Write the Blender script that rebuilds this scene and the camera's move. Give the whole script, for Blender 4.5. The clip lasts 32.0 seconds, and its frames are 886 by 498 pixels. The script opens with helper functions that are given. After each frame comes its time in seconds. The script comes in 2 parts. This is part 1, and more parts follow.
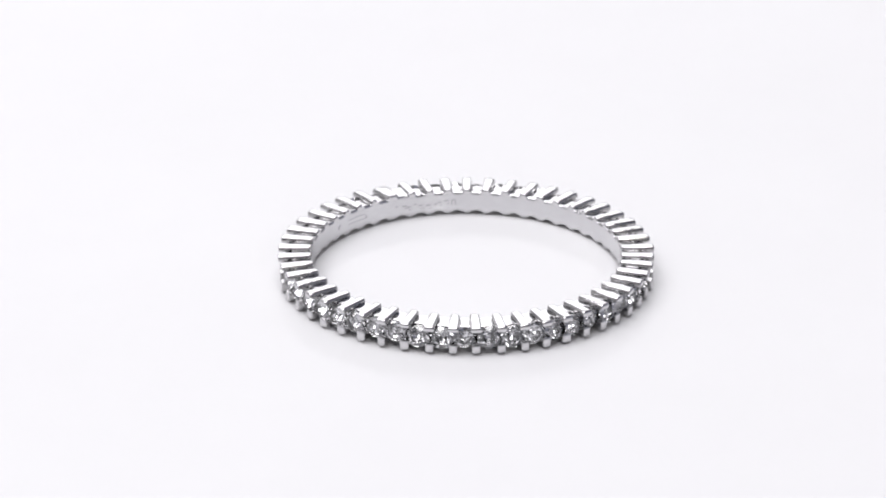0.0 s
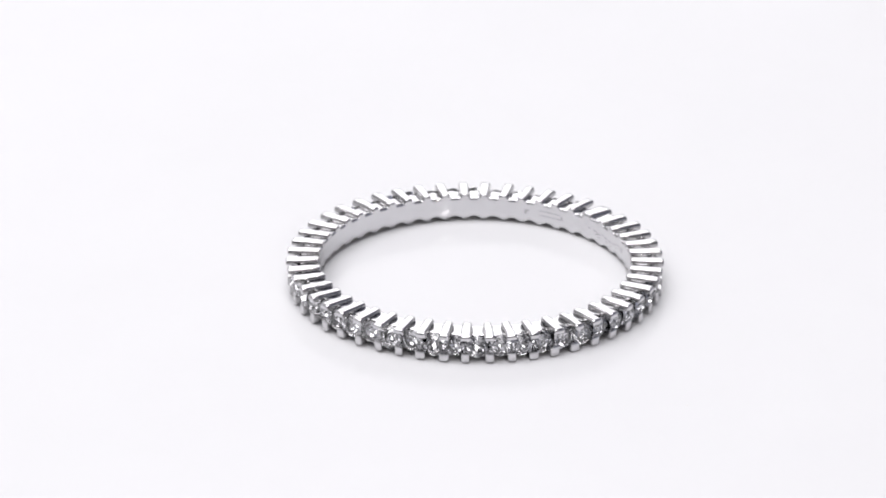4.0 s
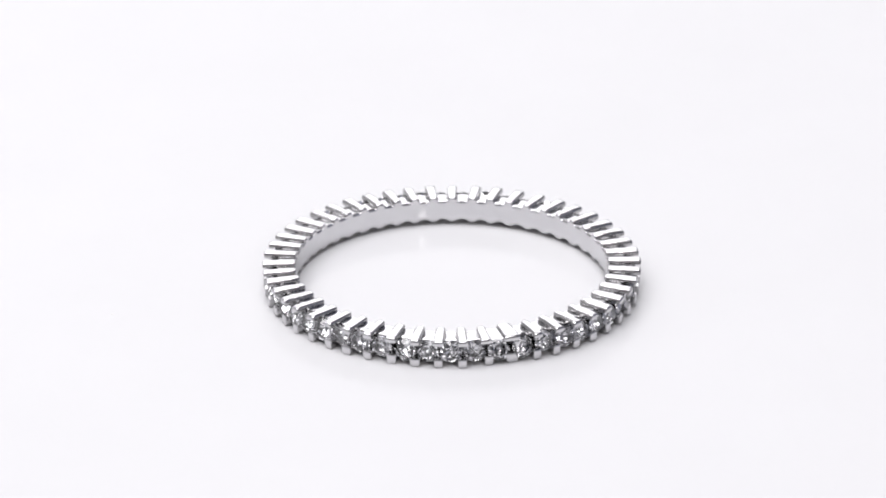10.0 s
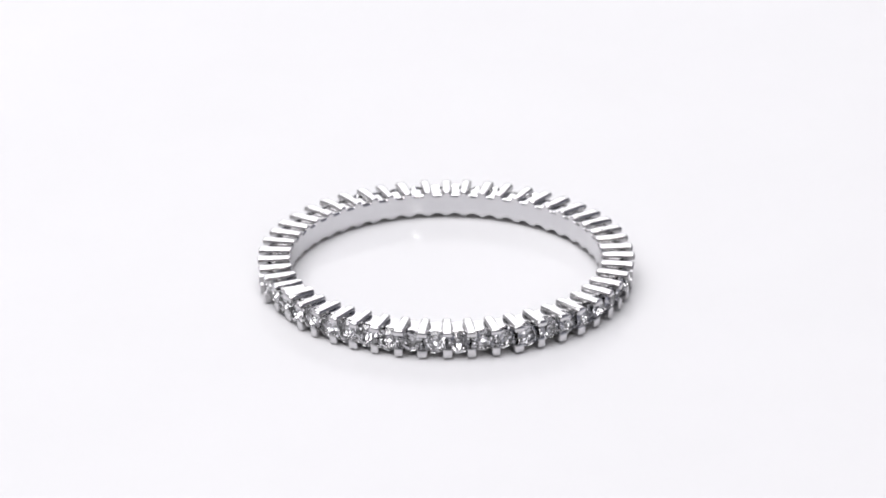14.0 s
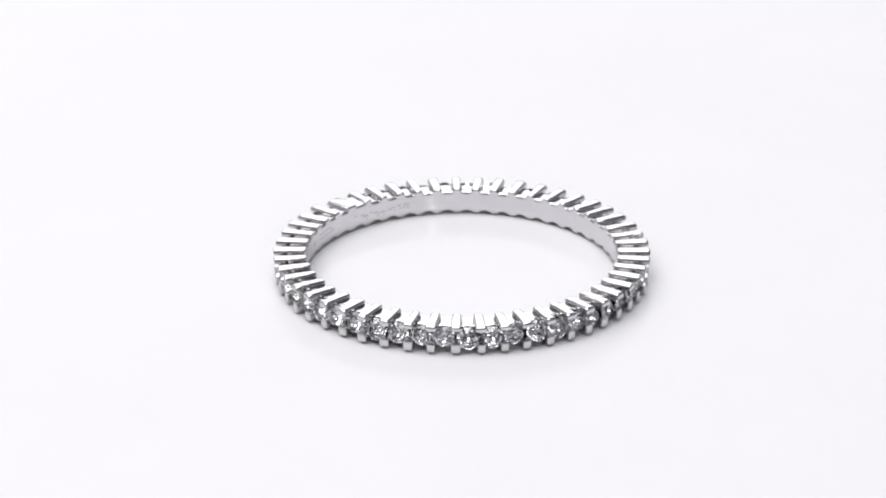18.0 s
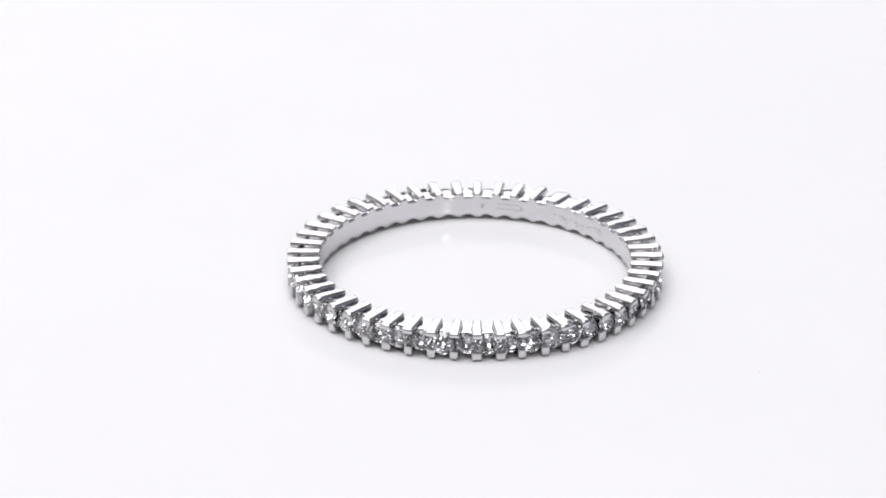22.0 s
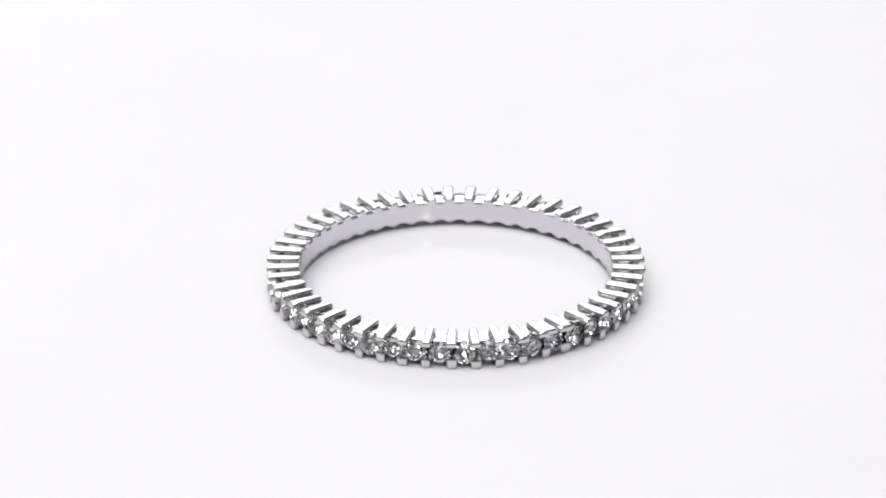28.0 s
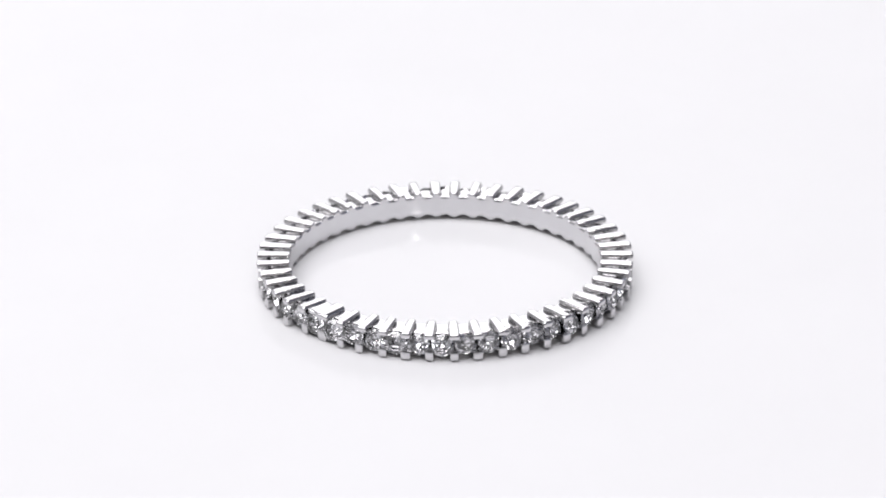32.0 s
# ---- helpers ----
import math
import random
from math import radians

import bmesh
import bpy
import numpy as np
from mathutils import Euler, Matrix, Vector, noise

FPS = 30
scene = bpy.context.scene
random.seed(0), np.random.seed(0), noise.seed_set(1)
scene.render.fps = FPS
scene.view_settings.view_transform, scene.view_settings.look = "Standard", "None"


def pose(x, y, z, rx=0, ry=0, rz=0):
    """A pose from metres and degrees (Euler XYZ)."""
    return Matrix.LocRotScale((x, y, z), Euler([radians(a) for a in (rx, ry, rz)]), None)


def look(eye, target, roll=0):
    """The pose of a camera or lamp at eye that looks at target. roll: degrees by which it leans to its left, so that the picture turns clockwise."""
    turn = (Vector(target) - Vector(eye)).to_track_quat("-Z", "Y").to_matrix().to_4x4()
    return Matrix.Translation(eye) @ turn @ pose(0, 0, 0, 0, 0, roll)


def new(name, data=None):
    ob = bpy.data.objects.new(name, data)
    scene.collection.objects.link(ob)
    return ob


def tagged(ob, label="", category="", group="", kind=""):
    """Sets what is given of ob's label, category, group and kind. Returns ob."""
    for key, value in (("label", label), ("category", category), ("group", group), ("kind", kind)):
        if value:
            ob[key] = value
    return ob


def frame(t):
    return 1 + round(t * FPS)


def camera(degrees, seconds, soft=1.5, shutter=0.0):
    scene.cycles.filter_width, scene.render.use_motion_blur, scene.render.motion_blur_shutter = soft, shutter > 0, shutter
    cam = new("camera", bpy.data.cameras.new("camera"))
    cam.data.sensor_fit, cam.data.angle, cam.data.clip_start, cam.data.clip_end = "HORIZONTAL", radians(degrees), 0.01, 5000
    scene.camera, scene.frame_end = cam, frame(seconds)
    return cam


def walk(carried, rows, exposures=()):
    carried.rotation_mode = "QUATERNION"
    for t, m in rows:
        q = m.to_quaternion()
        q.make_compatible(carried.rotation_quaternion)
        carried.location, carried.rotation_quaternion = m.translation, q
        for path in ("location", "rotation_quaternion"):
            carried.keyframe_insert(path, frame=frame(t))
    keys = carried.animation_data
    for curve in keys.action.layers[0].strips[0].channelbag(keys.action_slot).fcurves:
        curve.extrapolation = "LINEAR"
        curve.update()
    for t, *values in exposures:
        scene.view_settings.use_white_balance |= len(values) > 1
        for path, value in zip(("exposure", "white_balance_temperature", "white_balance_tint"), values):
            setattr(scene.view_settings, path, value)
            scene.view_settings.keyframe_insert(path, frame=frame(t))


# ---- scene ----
MM = 0.001

# camera: fixed on a stand, a long lens looking down at the turntable, in focus on the front of the ring
CAM_TARGET = (-0.000914, 0.004185, 0.000063)
CAM_EYE = (-0.000914, -0.201021, 0.091526)
cam = camera(12.161, 32.0, soft=1.85)
cam.data.dof.use_dof, cam.data.dof.focus_distance, cam.data.dof.aperture_fstop = True, 0.2135, 120.0
CAM_POSE = look(CAM_EYE, CAM_TARGET, 0.047)
walk(cam, [(0.0, CAM_POSE), (32.0, CAM_POSE)], exposures=[(0.0, 0.0, 6500, 10), (32.0, 0.0, 6500, 10)])

# turning of the table: one turn in 18.89 s, clockwise seen from above
PERIOD = 18.89
RING_OFF = (0.000318, 0.000735)     # the ring lies a little off the table's axis
RING_TILT = (-0.344, 0.120)       # and a little askew: it touches on one side
RING_LIFT = 0.000063


# ---- light ----
def world_light():
    w = bpy.data.worlds.new("studio_dark")
    scene.world = w
    w.use_nodes = True
    bg = w.node_tree.nodes["Background"]
    bg.inputs["Color"].default_value = (0.80, 0.84, 1.0, 1)
    bg.inputs["Strength"].default_value = 0.02


def area_lamp(name, eye, target, sx, sy, watts, color):
    d = bpy.data.lights.new(name, "AREA")
    d.shape, d.size, d.size_y, d.energy, d.color = "RECTANGLE", sx, sy, watts, color
    ob = new(name, d)
    ob.matrix_world = look(eye, target)
    return ob


world_light()
area_lamp("ceiling_softbox", (-0.168, -0.03, 0.46), (-0.118, -0.03, 0), 0.456, 0.66, 4.63, (1.0, 0.986, 1.0))
area_lamp("back_softbox", (-0.03, 0.36, 0.172), (0, 0, 0.0), 0.28, 0.25, 0.29, (1.0, 0.985, 1.0))
# the second lamp from the end is an added fill that brightens the stones
area_lamp("front_fill", (0.0, -0.36, 0.36), (0, 0, 0.0), 0.24, 0.12, 0.16, (1.0, 0.99, 1.0))
area_lamp("spot_lamp", (0.128, -0.310, 0.171), (0, 0, 0), 0.034, 0.0022, 0.20, (1.0, 0.97, 0.94))


# ---- materials ----
def material(name):
    m = bpy.data.materials.new(name)
    m.use_nodes = True
    nt = m.node_tree
    return m, nt, nt.nodes["Principled BSDF"]


def link(nt, a, b):
    nt.links.new(a, b)


def noise_tex(nt, scale, detail=3.0, rough=0.6):
    tc = nt.nodes.new("ShaderNodeTexCoord")
    n = nt.nodes.new("ShaderNodeTexNoise")
    n.inputs["Scale"].default_value = scale
    n.inputs["Detail"].default_value = detail
    n.inputs["Roughness"].default_value = rough
    link(nt, tc.outputs["Object"], n.inputs["Vector"])
    return n


def ramp(nt, source, p0, c0, p1, c1):
    r = nt.nodes.new("ShaderNodeValToRGB")
    r.color_ramp.elements[0].position, r.color_ramp.elements[0].color = p0, (*c0, 1)
    r.color_ramp.elements[1].position, r.color_ramp.elements[1].color = p1, (*c1, 1)
    link(nt, source, r.inputs["Fac"])
    return r


def bump(nt, bsdf, source, strength, distance):
    b = nt.nodes.new("ShaderNodeBump")
    b.inputs["Strength"].default_value = strength
    b.inputs["Distance"].default_value = distance
    link(nt, source, b.inputs["Height"])
    link(nt, b.outputs["Normal"], bsdf.inputs["Normal"])


def metal(name, color, rough0, rough1, relief):
    m, nt, b = material(name)
    b.inputs["Metallic"].default_value = 1.0
    coarse = noise_tex(nt, 900, 3)
    fine = noise_tex(nt, 6000, 4)
    c = ramp(nt, coarse.outputs["Fac"], 0.3, tuple(v * 0.95 for v in color), 0.7, color)
    link(nt, c.outputs["Color"], b.inputs["Base Color"])
    r = ramp(nt, fine.outputs["Fac"], 0.35, (rough0,) * 3, 0.7, (rough1,) * 3)
    link(nt, r.outputs["Color"], b.inputs["Roughness"])
    mix = nt.nodes.new("ShaderNodeMath")
    mix.operation = "MULTIPLY_ADD"
    mix.inputs[1].default_value = 0.35
    link(nt, fine.outputs["Fac"], mix.inputs[0])
    link(nt, coarse.outputs["Fac"], mix.inputs[2])
    bump(nt, b, mix.outputs["Value"], relief, 0.00006)
    return m


def pitted(m, spot, reach):
    """Roughens a metal with small pits round one spot, as where it was soldered and filed."""
    nt = m.node_tree
    b = nt.nodes["Principled BSDF"]
    tc = nt.nodes.new("ShaderNodeTexCoord")
    d = nt.nodes.new("ShaderNodeVectorMath")
    d.operation = "DISTANCE"
    d.inputs[1].default_value = spot
    link(nt, tc.outputs["Object"], d.inputs[0])
    near = nt.nodes.new("ShaderNodeMapRange")
    near.inputs["From Min"].default_value, near.inputs["From Max"].default_value = reach * 0.4, reach
    near.inputs["To Min"].default_value, near.inputs["To Max"].default_value = 0.62, 0.0
    link(nt, d.outputs["Value"], near.inputs["Value"])
    v = nt.nodes.new("ShaderNodeTexNoise")
    v.inputs["Scale"].default_value = 2600
    v.inputs["Detail"].default_value = 2.5
    link(nt, tc.outputs["Object"], v.inputs["Vector"])
    second = nt.nodes.new("ShaderNodeBump")
    second.inputs["Distance"].default_value = 0.00005
    link(nt, near.outputs["Result"], second.inputs["Strength"])
    link(nt, v.outputs["Fac"], second.inputs["Height"])
    old = b.inputs["Normal"].links[0].from_socket
    link(nt, old, second.inputs["Normal"])
    link(nt, second.outputs["Normal"], b.inputs["Normal"])


def gem_material():
    m, nt, b = material("clear_stone")
    b.inputs["Base Color"].default_value = (0.97, 0.97, 0.98, 1)
    b.inputs["Transmission Weight"].default_value = 1.0
    b.inputs["IOR"].default_value = 2.0
    r = ramp(nt, noise_tex(nt, 2500, 3).outputs["Fac"], 0.4, (0.0,) * 3, 0.9, (0.01,) * 3)
    link(nt, r.outputs["Color"], b.inputs["Roughness"])
    return m


def plain(name, c0, c1, scale, rough0, rough1, relief=0.0, distance=0.0001):
    m, nt, b = material(name)
    n = noise_tex(nt, scale, 5)
    fine = noise_tex(nt, scale * 14, 3)
    c = ramp(nt, n.outputs["Fac"], 0.3, c0, 0.7, c1)
    link(nt, c.outputs["Color"], b.inputs["Base Color"])
    r = ramp(nt, fine.outputs["Fac"], 0.3, (rough0,) * 3, 0.7, (rough1,) * 3)
    link(nt, r.outputs["Color"], b.inputs["Roughness"])
    if relief:
        bump(nt, b, fine.outputs["Fac"], relief, distance)
    return m


SILVER = metal("polished_rhodium_silver", (0.70, 0.695, 0.707), 0.10, 0.20, 0.14)
SATIN = metal("satin_rhodium_silver", (0.71, 0.705, 0.72), 0.05, 0.09, 0.05)
pitted(SATIN, (-0.0030, 0.0078, 0.0007), 0.0046)
# rough silver toned down to stand for the shade in the grooves
SHADE_METAL = metal("rough_shade_silver", (0.50, 0.495, 0.50), 0.08, 0.24, 0.9)
# added reflector for the backs of the stones
PAVILION_MIRROR = metal("added_stone_mirror", (0.96, 0.96, 0.97), 0.0, 0.04, 0.0)
STAMP = metal("struck_silver", (0.50, 0.495, 0.50), 0.10, 0.24, 0.9)
GEM = gem_material()
ACRYLIC = plain("white_gloss_acrylic", (0.561, 0.560, 0.574), (0.574, 0.573, 0.587), 60, 0.07, 0.11)
ACRYLIC.node_tree.nodes["Principled BSDF"].inputs["Specular IOR Level"].default_value = 0.05
# unseen walls: each tone is chosen for the light it gives the ring
PALE = plain("unseen_pale_wall", (0.48, 0.48, 0.486), (0.53, 0.53, 0.536), 25, 0.8, 0.9, 0.1)
SHELL_GREY = plain("unseen_grey_shell", (0.22, 0.22, 0.227), (0.25, 0.25, 0.257), 25, 0.8, 0.9, 0.1)
BACK_WHITE = plain("unseen_white_back", (0.70, 0.70, 0.71), (0.74, 0.74, 0.748), 25, 0.8, 0.9, 0.1)
BLUISH = plain("unseen_bluish_wall", (0.22, 0.23, 0.29), (0.25, 0.26, 0.32), 25, 0.8, 0.9, 0.1)
DARK = plain("unseen_dark_front", (0.065, 0.065, 0.068), (0.085, 0.085, 0.088), 25, 0.8, 0.9, 0.1)
DUST = plain("grey_dust", (0.55, 0.54, 0.53), (0.66, 0.65, 0.64), 9000, 0.8, 0.95)


# ---- mesh tools (lengths in millimetres until the mesh is made) ----
def to_mesh(name, bm, mat, sharp=35):
    bmesh.ops.recalc_face_normals(bm, faces=bm.faces)
    bmesh.ops.scale(bm, vec=(MM, MM, MM), verts=bm.verts)
    me = bpy.data.meshes.new(name)
    bm.to_mesh(me)
    bm.free()
    me.materials.append(mat)
    if sharp:
        me.polygons.foreach_set("use_smooth", [True] * len(me.polygons))
        me.set_sharp_from_angle(angle=radians(sharp))
    return me


def place(name, me, parent=None, m=None, label=""):
    ob = new(name, me)
    if parent is not None:
        ob.parent = parent
    if m is not None:
        ob.matrix_basis = m
    if label:
        ob["label"] = label
    return ob


def part(name, bm, mat, parent=None, label="", sharp=35):
    return place(name, to_mesh(name, bm, mat, sharp), parent, None, label)


def box(bm, x0, x1, y0, y1, z0, z1):
    r = bmesh.ops.create_cube(bm, size=1)
    for v in r["verts"]:
        v.co = Vector(((x0 + x1) / 2 + v.co.x * (x1 - x0), (y0 + y1) / 2 + v.co.y * (y1 - y0), (z0 + z1) / 2 + v.co.z * (z1 - z0)))
    return r["verts"]


# ---- unseen walls added to close the set and shape the light, and the table ----
def tent():
    for name, c, mat in (
        ("floor", (-400, 400, -450, 400, -24, -14), SHELL_GREY),
        ("wall_north", (-400, 400, 400, 408, -14, 520), BACK_WHITE),
        ("wall_west", (-408, -400, -450, 400, -14, 520), PALE),
        ("wall_east", (400, 408, -450, 400, -14, 520), BLUISH),
        ("wall_south", (-400, 400, -458, -450, -14, 520), DARK),
        ("ceiling", (-400, 400, -450, 400, 520, 528), SHELL_GREY),
    ):
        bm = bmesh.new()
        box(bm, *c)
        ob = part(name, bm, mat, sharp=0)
        tagged(ob, {"floor": "unseen grey floor added under the turntable", "ceiling": "unseen grey ceiling added to close the set",
                    "wall_south": "unseen dark wall added behind the camera to darken reflections", "wall_north": "unseen white back wall added to brighten reflections"}.get(name, "unseen side wall added to shape the light"),
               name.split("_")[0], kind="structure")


def turntable():
    base = tagged(new("turntable"), "glossy white acrylic turntable turning under the ring", "turntable")
    bm = bmesh.new()
    n = 160
    rings = []
    for r, z in ((94.0, -14.0), (95.0, -13.0), (95.0, -0.8), (94.2, 0.0), (60.0, 0.0)):
        rings.append([bm.verts.new((r * math.cos(2 * math.pi * k / n), r * math.sin(2 * math.pi * k / n), z)) for k in range(n)])
    for a, b in zip(rings, rings[1:]):
        for k in range(n):
            bm.faces.new((a[k], a[(k + 1) % n], b[(k + 1) % n], b[k]))
    bm.faces.new(rings[-1])
    bm.faces.new(rings[0][::-1])
    part("disc", bm, ACRYLIC, base)
    rnd = random.Random(4)
    for x, y, s in ((17.1, 7.4, 0.055), (2.07, 4.62, 0.035), (-2.6, -9.7, 0.03)):
        bm = bmesh.new()
        bmesh.ops.create_icosphere(bm, subdivisions=1, radius=s)
        for v in bm.verts:
            v.co = v.co * rnd.uniform(0.7, 1.3)
            v.co.z = v.co.z * 0.5 + s * 0.45
            v.co += Vector((x, y, 0))
        part("dust_speck", bm, DUST, base, "tiny grey speck of dust")
    return base


# ---- the ring ----
HEIGHT = 1.52
BAR_ANGLES = (3.5, 10.8, 17.7, 24.7, 31.9, 39.0, 46.1, 53.5, 60.5, 67.5, 74.6, 82.2, 89.4, 96.6, 103.8, 111.3, 118.9, 126.8, 133.8, 141.0,
              148.0, 155.1, 162.7, 169.8, 177.3, 184.4, 191.8, 199.1, 206.6, 214.2, 221.6, 229.1, 236.5, 243.5, 251.0, 258.6, 265.8, 272.8,
              280.4, 287.5, 294.4, 301.4, 308.5, 315.6, 322.6, 329.4, 336.6, 343.0, 350.1, 356.7)
CROOKED = {1: 0.7, 2: 0.5, 15: -0.5, 18: 0.5}     # bars whose claws above and below don't stand in line, half the angle between
SEAM = 16                            # the wide bar where the ring was closed


def bar_mesh(name, width, prong, lift, seed, inner=8.235, outer=10.0, deep=0.62, crown=1.0):
    """One setting bar: flat on top with steep sides, it lies along the radius and turns over the outer edge as a short claw."""
    t = HEIGHT
    prof = [(inner, t - 0.24), (inner, t - 0.07), (inner + 0.015, t - 0.025), (inner + 0.05, t + lift - 0.004), (inner + 0.10, t + lift), (8.80, t + lift), (9.30, t + lift), (outer - 0.30, t + lift * 0.5), (outer - 0.12, t), (outer - 0.04, t - 0.018),
            (outer - 0.005, t - 0.06), (outer, t - prong + 0.06), (outer - 0.03, t - prong - 0.02), (outer - 0.20, t - prong - 0.05), (9.44, t - prong - 0.10), (9.18, t - deep), (9.00, t - deep), (8.48, t - deep), (8.30, t - 0.34)]
    bm = bmesh.new()
    n = len(prof)
    cols = []
    for s, drop in ((-1.0, 0.15), (-0.93, 0.065), (-0.80, 0.022), (-0.60, 0.004), (-0.5, 0.0), (0.5, 0.0), (0.60, 0.004), (0.80, 0.022), (0.93, 0.065), (1.0, 0.15)):
        col = []
        for r, z in prof:
            p = Vector((r, z))                     # the long edges are rounded, the ends stay square
            p.y -= min(drop * crown, 0.8 * abs(z - t + 0.3)) if z > t - 0.2 else -0.3 * drop * crown * (z > t - 0.35)
            p.x += 0.25 * drop * crown * ((r < inner + 0.06) - (r > outer - 0.06))
            col.append(bm.verts.new((p.x, s * width / 2 * (0.86 + 0.14 * (r - 8.3) / 1.7) * (1 - 0.22 * max(0, inner + 0.11 - r) / 0.11), p.y)))
        cols.append(col)
    for c0, c1 in zip(cols, cols[1:]):
        for k in range(n):
            bm.faces.new((c0[k], c1[k], c1[(k + 1) % n], c0[(k + 1) % n]))
    bm.faces.new(cols[0])
    bm.faces.new(cols[-1][::-1])
    for v in bm.verts:
        wob = noise.noise_vector(v.co * 1.7 + Vector((seed * 7.1, 0, 0)))
        v.co += Vector((0.012, 0.030, 0.012)) * wob.x + Vector((0, 0.014, 0.010)) * wob.y
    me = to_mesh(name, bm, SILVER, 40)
    me.materials.append(SHADE_METAL)
    for p in me.polygons:                     # tops and claws stay polished; groove shade is put into the other faces' colour
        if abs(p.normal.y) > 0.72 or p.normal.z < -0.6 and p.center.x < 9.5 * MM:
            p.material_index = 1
    return me


def brilliant_mesh(radius, seed):
    """A round brilliant, table outward along +x, its small facets a little uneven."""
    rnd = random.Random(seed)
    bm = bmesh.new()

    def ring_at(r, h, n, ph, uneven=0.0):
        out = []
        for k in range(n):
            a, q = 2 * math.pi * (k + ph) / n, 1 + rnd.uniform(-uneven, uneven)
            out.append(bm.verts.new(((h + rnd.uniform(-uneven, uneven)) * radius, q * r * radius * math.cos(a), q * r * radius * math.sin(a))))
        return out

    table = ring_at(0.55, 0.0, 8, 0.0, 0.01)
    g0 = ring_at(1.0, -0.31, 16, 0.0)
    g1 = ring_at(1.0, -0.355, 16, 0.0)
    low = ring_at(0.52, -0.78, 8, 0.0, 0.07)
    deep = ring_at(0.25, -0.98, 8, 0.5, 0.05)
    culet = bm.verts.new((-1.14 * radius, rnd.uniform(-0.1, 0.1) * radius, rnd.uniform(-0.1, 0.1) * radius))
    f = bm.faces.new
    f(table)
    for k in range(8):
        k1, g = (k + 1) % 8, 2 * k
        f((table[k], g0[g], g0[g + 1]))
        f((table[k], g0[g + 1], table[k1]))
        f((table[k1], g0[g + 1], g0[(g + 2) % 16]))
        f((low[k], g1[g + 1], g1[g]))
        f((low[k], low[k1], g1[g + 1]))
        f((low[k1], g1[(g + 2) % 16], g1[g + 1]))
        f((deep[k], low[k1], low[k]))
        f((deep[k], deep[k1], low[k1]))
        f((culet, deep[k1], deep[k]))
    for k in range(16):
        f((g0[k], g1[k], g1[(k + 1) % 16], g0[(k + 1) % 16]))
    me = to_mesh("gemstone", bm, GEM, 0)
    me.materials.append(PAVILION_MIRROR)
    for p in me.polygons:                     # mirror faces added on the pavilion to send light back out and brighten the stone
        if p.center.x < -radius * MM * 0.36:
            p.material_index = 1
    return me


def between(k):
    """The middle of the gap after bar k, and its width, in degrees."""
    a, b = BAR_ANGLES[k], BAR_ANGLES[(k + 1) % 50]
    d = (b - a) % 360
    return a + d / 2, d


def band():
    """The inner hoop with its scalloped seats above and below the stones."""
    bm = bmesh.new()
    loops = []
    per = 16
    for k in range(50):
        a, (mid, d) = BAR_ANGLES[k], between(k)
        for j in range(per):
            u = j / per
            c = 0.5 + 0.5 * math.cos(2 * math.pi * u)          # one at a bar, nought between two
            th = radians(a + d * u)
            notch = min(1.0, max(0.0, (0.62 - c) / 0.3))         # between the bars
            top, low = HEIGHT - 0.17 - 0.13 * notch, 0.05 + 0.17 * (1 - c) ** 0.8
            rim = HEIGHT - 0.17 - 0.03 * c                     # rounded inner lip of the notch
            web = HEIGHT - 0.19 - 0.09 * c                     # its floor
            seat = 9.24 + 0.04 * c                              # beyond it the notch opens down to the stone
            if k == SEAM - 1:                                  # solder has run between the bars here
                web, seat, top = HEIGHT - 0.14 + 0.03 * c, 9.56, HEIGHT - 0.19 - 0.03 * notch
                rim = web
            prof = [(8.275, low + 0.02), (8.260, low + 0.05), (8.2485, 0.34), (8.2455, 0.55), (8.245, 0.75), (8.2455, 0.95), (8.2485, 1.10), (8.252, top - 0.03),
                    (8.257, top), (8.28, top + 0.55 * (rim - top)), (8.32, rim - 0.015), (8.38, rim), (8.44, rim - 0.01), (8.56, 0.45 * rim + 0.55 * web),
                    (8.70, web), (8.95, web), (seat - 0.16, web + 0.01), (seat - 0.05, web), (seat, web - 0.04), (seat, web - 0.20), (8.95, HEIGHT - 0.66), (8.80, 0.75),
                    # the drop at 9.26 is added to block outside light from under the hoop
                    (8.95, 0.60), (9.20, 0.50), (9.34, 0.44), (9.37, 0.36), (9.30, 0.22), (9.26, 0.02), (9.10, 0.01), (9.05, 0.05), (9.02, low + 0.03), (8.55, low + 0.01), (8.32, low)]
            loops.append([bm.verts.new((r * math.cos(th), r * math.sin(th), z)) for r, z in prof])
    m = len(loops)
    n = len(loops[0])
    for i in range(m):
        a, b = loops[i], loops[(i + 1) % m]
        for k in range(n):
            bm.faces.new((a[k], a[(k + 1) % n], b[(k + 1) % n], b[k]))
    return bm


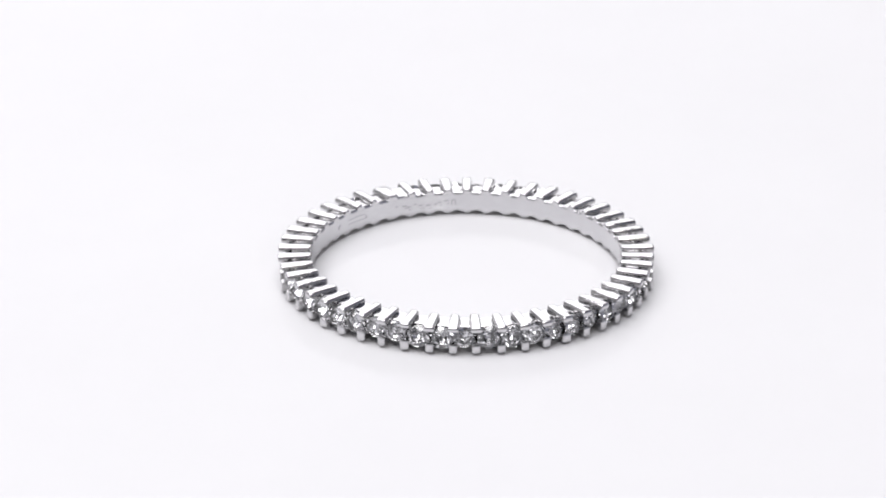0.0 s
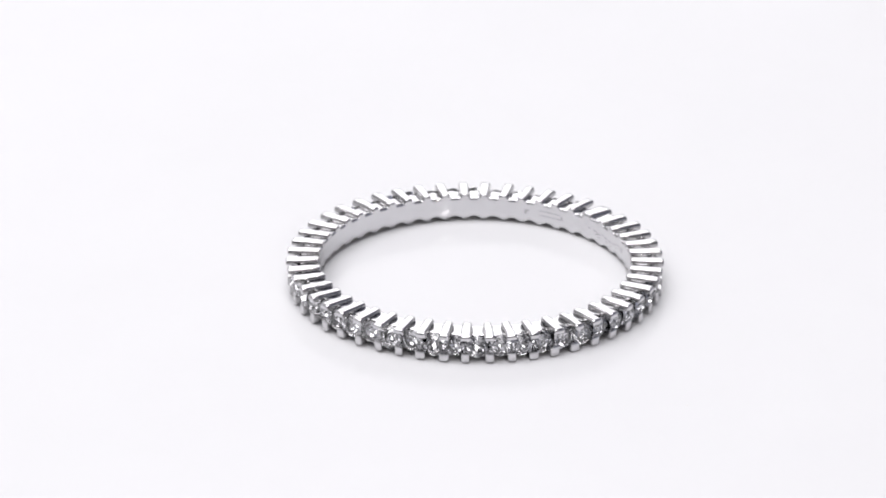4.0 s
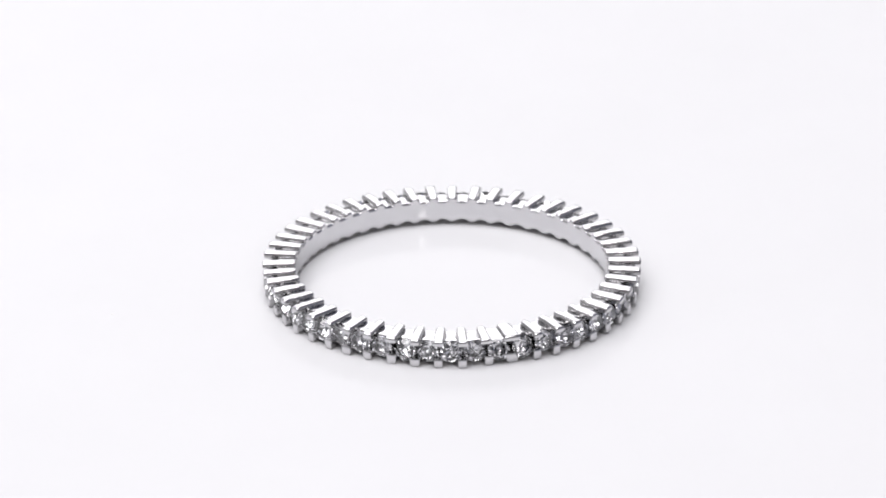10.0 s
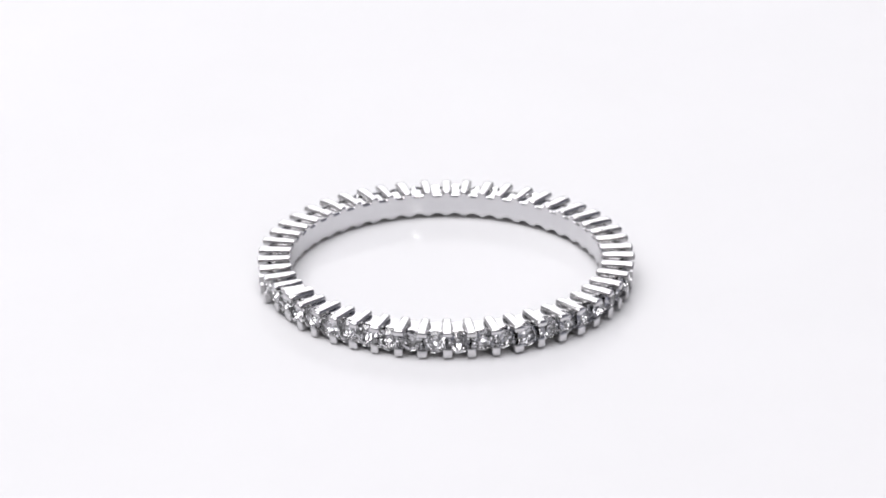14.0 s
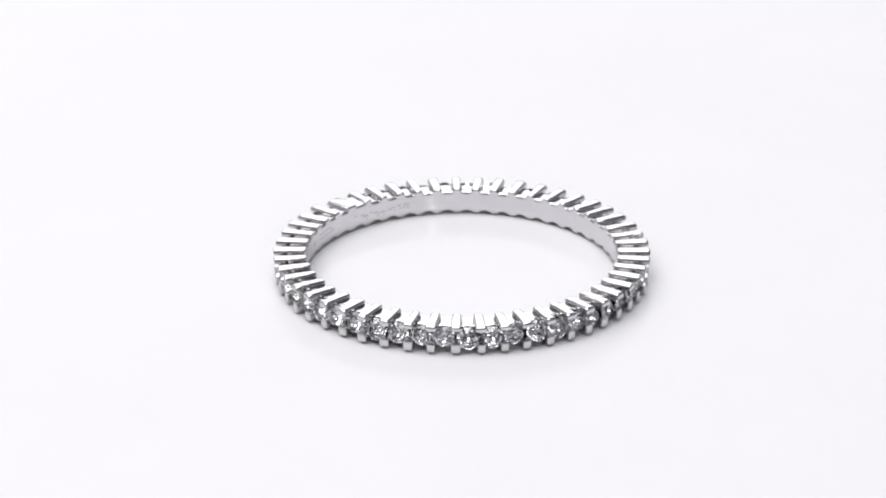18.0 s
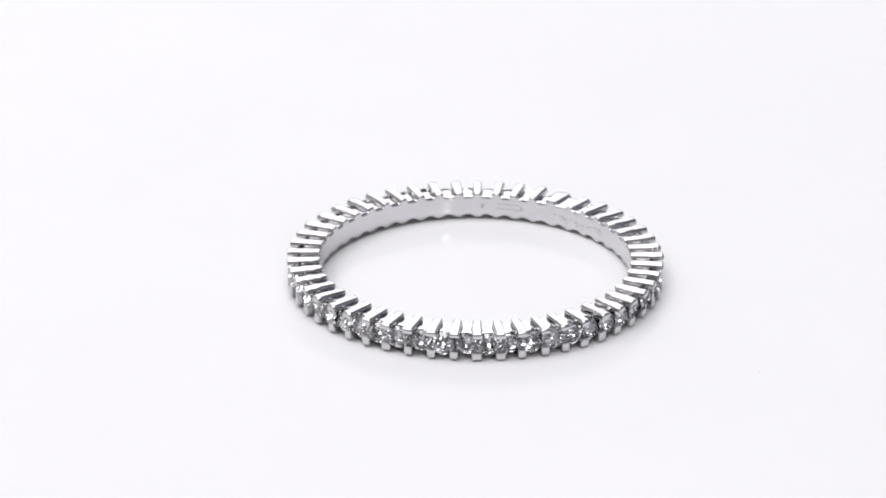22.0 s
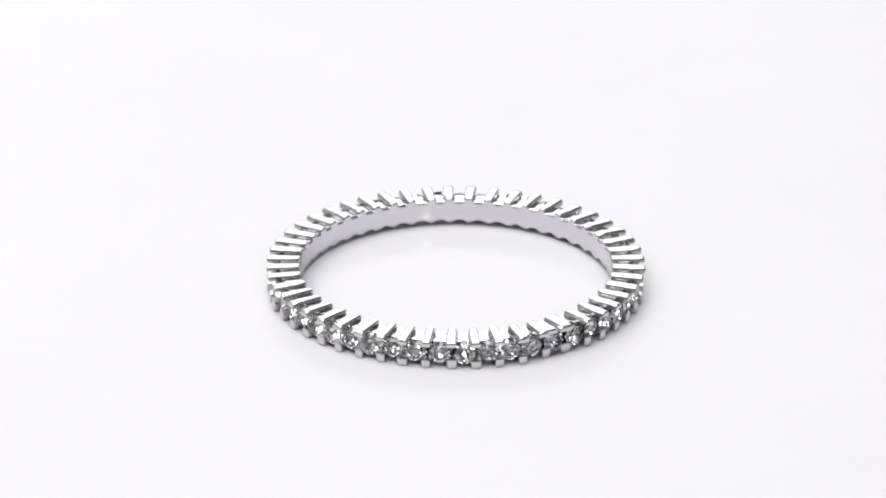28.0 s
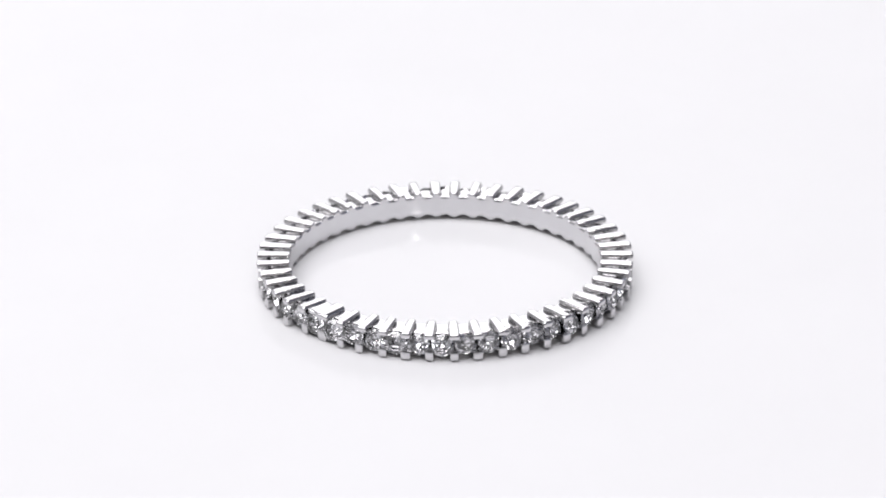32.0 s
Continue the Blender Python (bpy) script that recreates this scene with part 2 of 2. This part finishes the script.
def stamp_marks(parent):
    """Worn maker's marks struck into the inside of the hoop: too small to read, so plain bars."""
    def mark(angle, z0, z1, width, name="hallmark"):
        z0, z1 = z0 - 0.06, z1 - 0.06
        bm = bmesh.new()
        n = 6
        rows = []
        for z in (z0, z1):
            rows.append([bm.verts.new((8.242 * math.cos(radians(angle + width * (k / n - 0.5))), 8.242 * math.sin(radians(angle + width * (k / n - 0.5))), z)) for k in range(n + 1)])
        back = [[bm.verts.new((v.co.x * 1.004, v.co.y * 1.004, v.co.z)) for v in row] for row in rows]
        for k in range(n):
            bm.faces.new((rows[0][k], rows[0][k + 1], rows[1][k + 1], rows[1][k]))
            bm.faces.new((rows[0][k], rows[0][k + 1], back[0][k + 1], back[0][k]))
            bm.faces.new((rows[1][k], rows[1][k + 1], back[1][k + 1], back[1][k]))
        for k in (0, n):
            bm.faces.new((rows[0][k], rows[1][k], back[1][k], back[0][k]))
        part(name, bm, STAMP, parent, "shallow worn stamp in the silver", sharp=0)

    mark(146.3, 0.68, 0.92, 1.0)
    mark(145.4, 0.86, 0.93, 0.9)
    mark(136.2, 0.95, 0.99, 9.0)
    mark(135.8, 0.69, 0.73, 9.8)
    mark(131.2, 0.76, 0.92, 0.5)
    mark(130.8, 0.72, 0.80, 0.7)
    rnd = random.Random(6)
    for k in range(9):                        # a worn line of small letters
        a = 117.0 - 2.5 * k + rnd.uniform(-0.5, 0.5)
        z = 0.78 + rnd.uniform(-0.10, 0.14)
        mark(a, z - 0.035, z + 0.02 + 0.03 * rnd.random(), rnd.uniform(0.5, 2.4))
        if k % 3:
            mark(a - 0.6, z - 0.20, z - 0.16, rnd.uniform(0.5, 1.7))
    mark(95.2, 0.66, 0.92, 0.45)
    mark(93.8, 0.66, 0.92, 0.45)
    mark(94.5, 0.90, 0.95, 1.6)


def eternity_ring():
    ring = tagged(new("eternity_ring"), "silver eternity ring set with clear stones, lying on white", "ring")
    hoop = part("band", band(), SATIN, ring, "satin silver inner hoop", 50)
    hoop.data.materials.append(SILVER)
    hoop.data.materials.append(SHADE_METAL)
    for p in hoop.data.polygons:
        # the underside's contact shade is put into its colour too
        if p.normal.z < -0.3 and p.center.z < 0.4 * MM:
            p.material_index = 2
        elif math.hypot(p.center.x, p.center.y) > 8.45 * MM:
            p.material_index = 1
    stamp_marks(ring)
    rnd = random.Random(11)
    kinds = [bar_mesh("setting_bar", 0.55 + 0.05 * math.sin(2.4 * i), 0.27 + 0.03 * math.cos(1.7 * i), 0.010 + 0.008 * math.sin(3.1 * i), i) for i in range(10)]
    lows = [bar_mesh("setting_bar", 0.47 + 0.05 * math.sin(1.9 * i), 0.50 + 0.05 * math.cos(2.3 * i), 0.0, i + 20, 8.34, 9.94, 0.60) for i in range(10)]
    wide, wide_low = bar_mesh("setting_bar", 0.94, 0.27, 0.03, 9, outer=9.80, crown=1.5), bar_mesh("setting_bar", 0.66, 0.52, 0.0, 10, 8.34, 9.76, 0.62)
    filed, filed_low = bar_mesh("setting_bar", 0.60, 0.27, 0.0, 12, outer=9.84, crown=1.4), bar_mesh("setting_bar", 0.46, 0.52, 0.0, 13, 8.34, 9.82, 0.60)
    stones = [brilliant_mesh(0.595, 40 + i) for i in range(12)]
    flip = Matrix.Translation((0, 0, HEIGHT * MM)) @ Matrix.Diagonal((1, -1, -1, 1))
    for k, a in enumerate(BAR_ANGLES):
        for low in (False, True):
            me = (wide_low if low else wide) if k == SEAM else (filed_low if low else filed) if k == SEAM - 1 else (lows if low else kinds)[rnd.randrange(10)]
            turn = pose(0, 0, 0, 0, 0, a + CROOKED.get(k, 0) * (-1 if low else 1))
            slip = pose(rnd.uniform(-0.03, 0.03) * MM, rnd.uniform(-0.02, 0.02) * MM, 0, 0, 0, 0)
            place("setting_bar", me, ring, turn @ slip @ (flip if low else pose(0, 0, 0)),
                  "wide soldered bar at the seam" if k == SEAM else "")
        mid, d = between(k)
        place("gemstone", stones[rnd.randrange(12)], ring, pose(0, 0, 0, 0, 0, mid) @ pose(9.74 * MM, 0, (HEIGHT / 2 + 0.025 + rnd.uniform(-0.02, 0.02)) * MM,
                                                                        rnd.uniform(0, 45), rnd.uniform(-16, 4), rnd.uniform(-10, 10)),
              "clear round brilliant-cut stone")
    return ring


tent()
TABLE = turntable()
RING = eternity_ring()


def motions():
    ring_rows, table_rows = [], []
    for k in range(65):
        t = 0.5 * k
        turn = pose(0, 0, 0, 0, 0, -360 * t / PERIOD)
        table_rows.append((t, turn))
        ring_rows.append((t, turn @ pose(RING_OFF[0], RING_OFF[1], RING_LIFT, *RING_TILT)))
    walk(TABLE, table_rows)
    walk(RING, ring_rows)


motions()
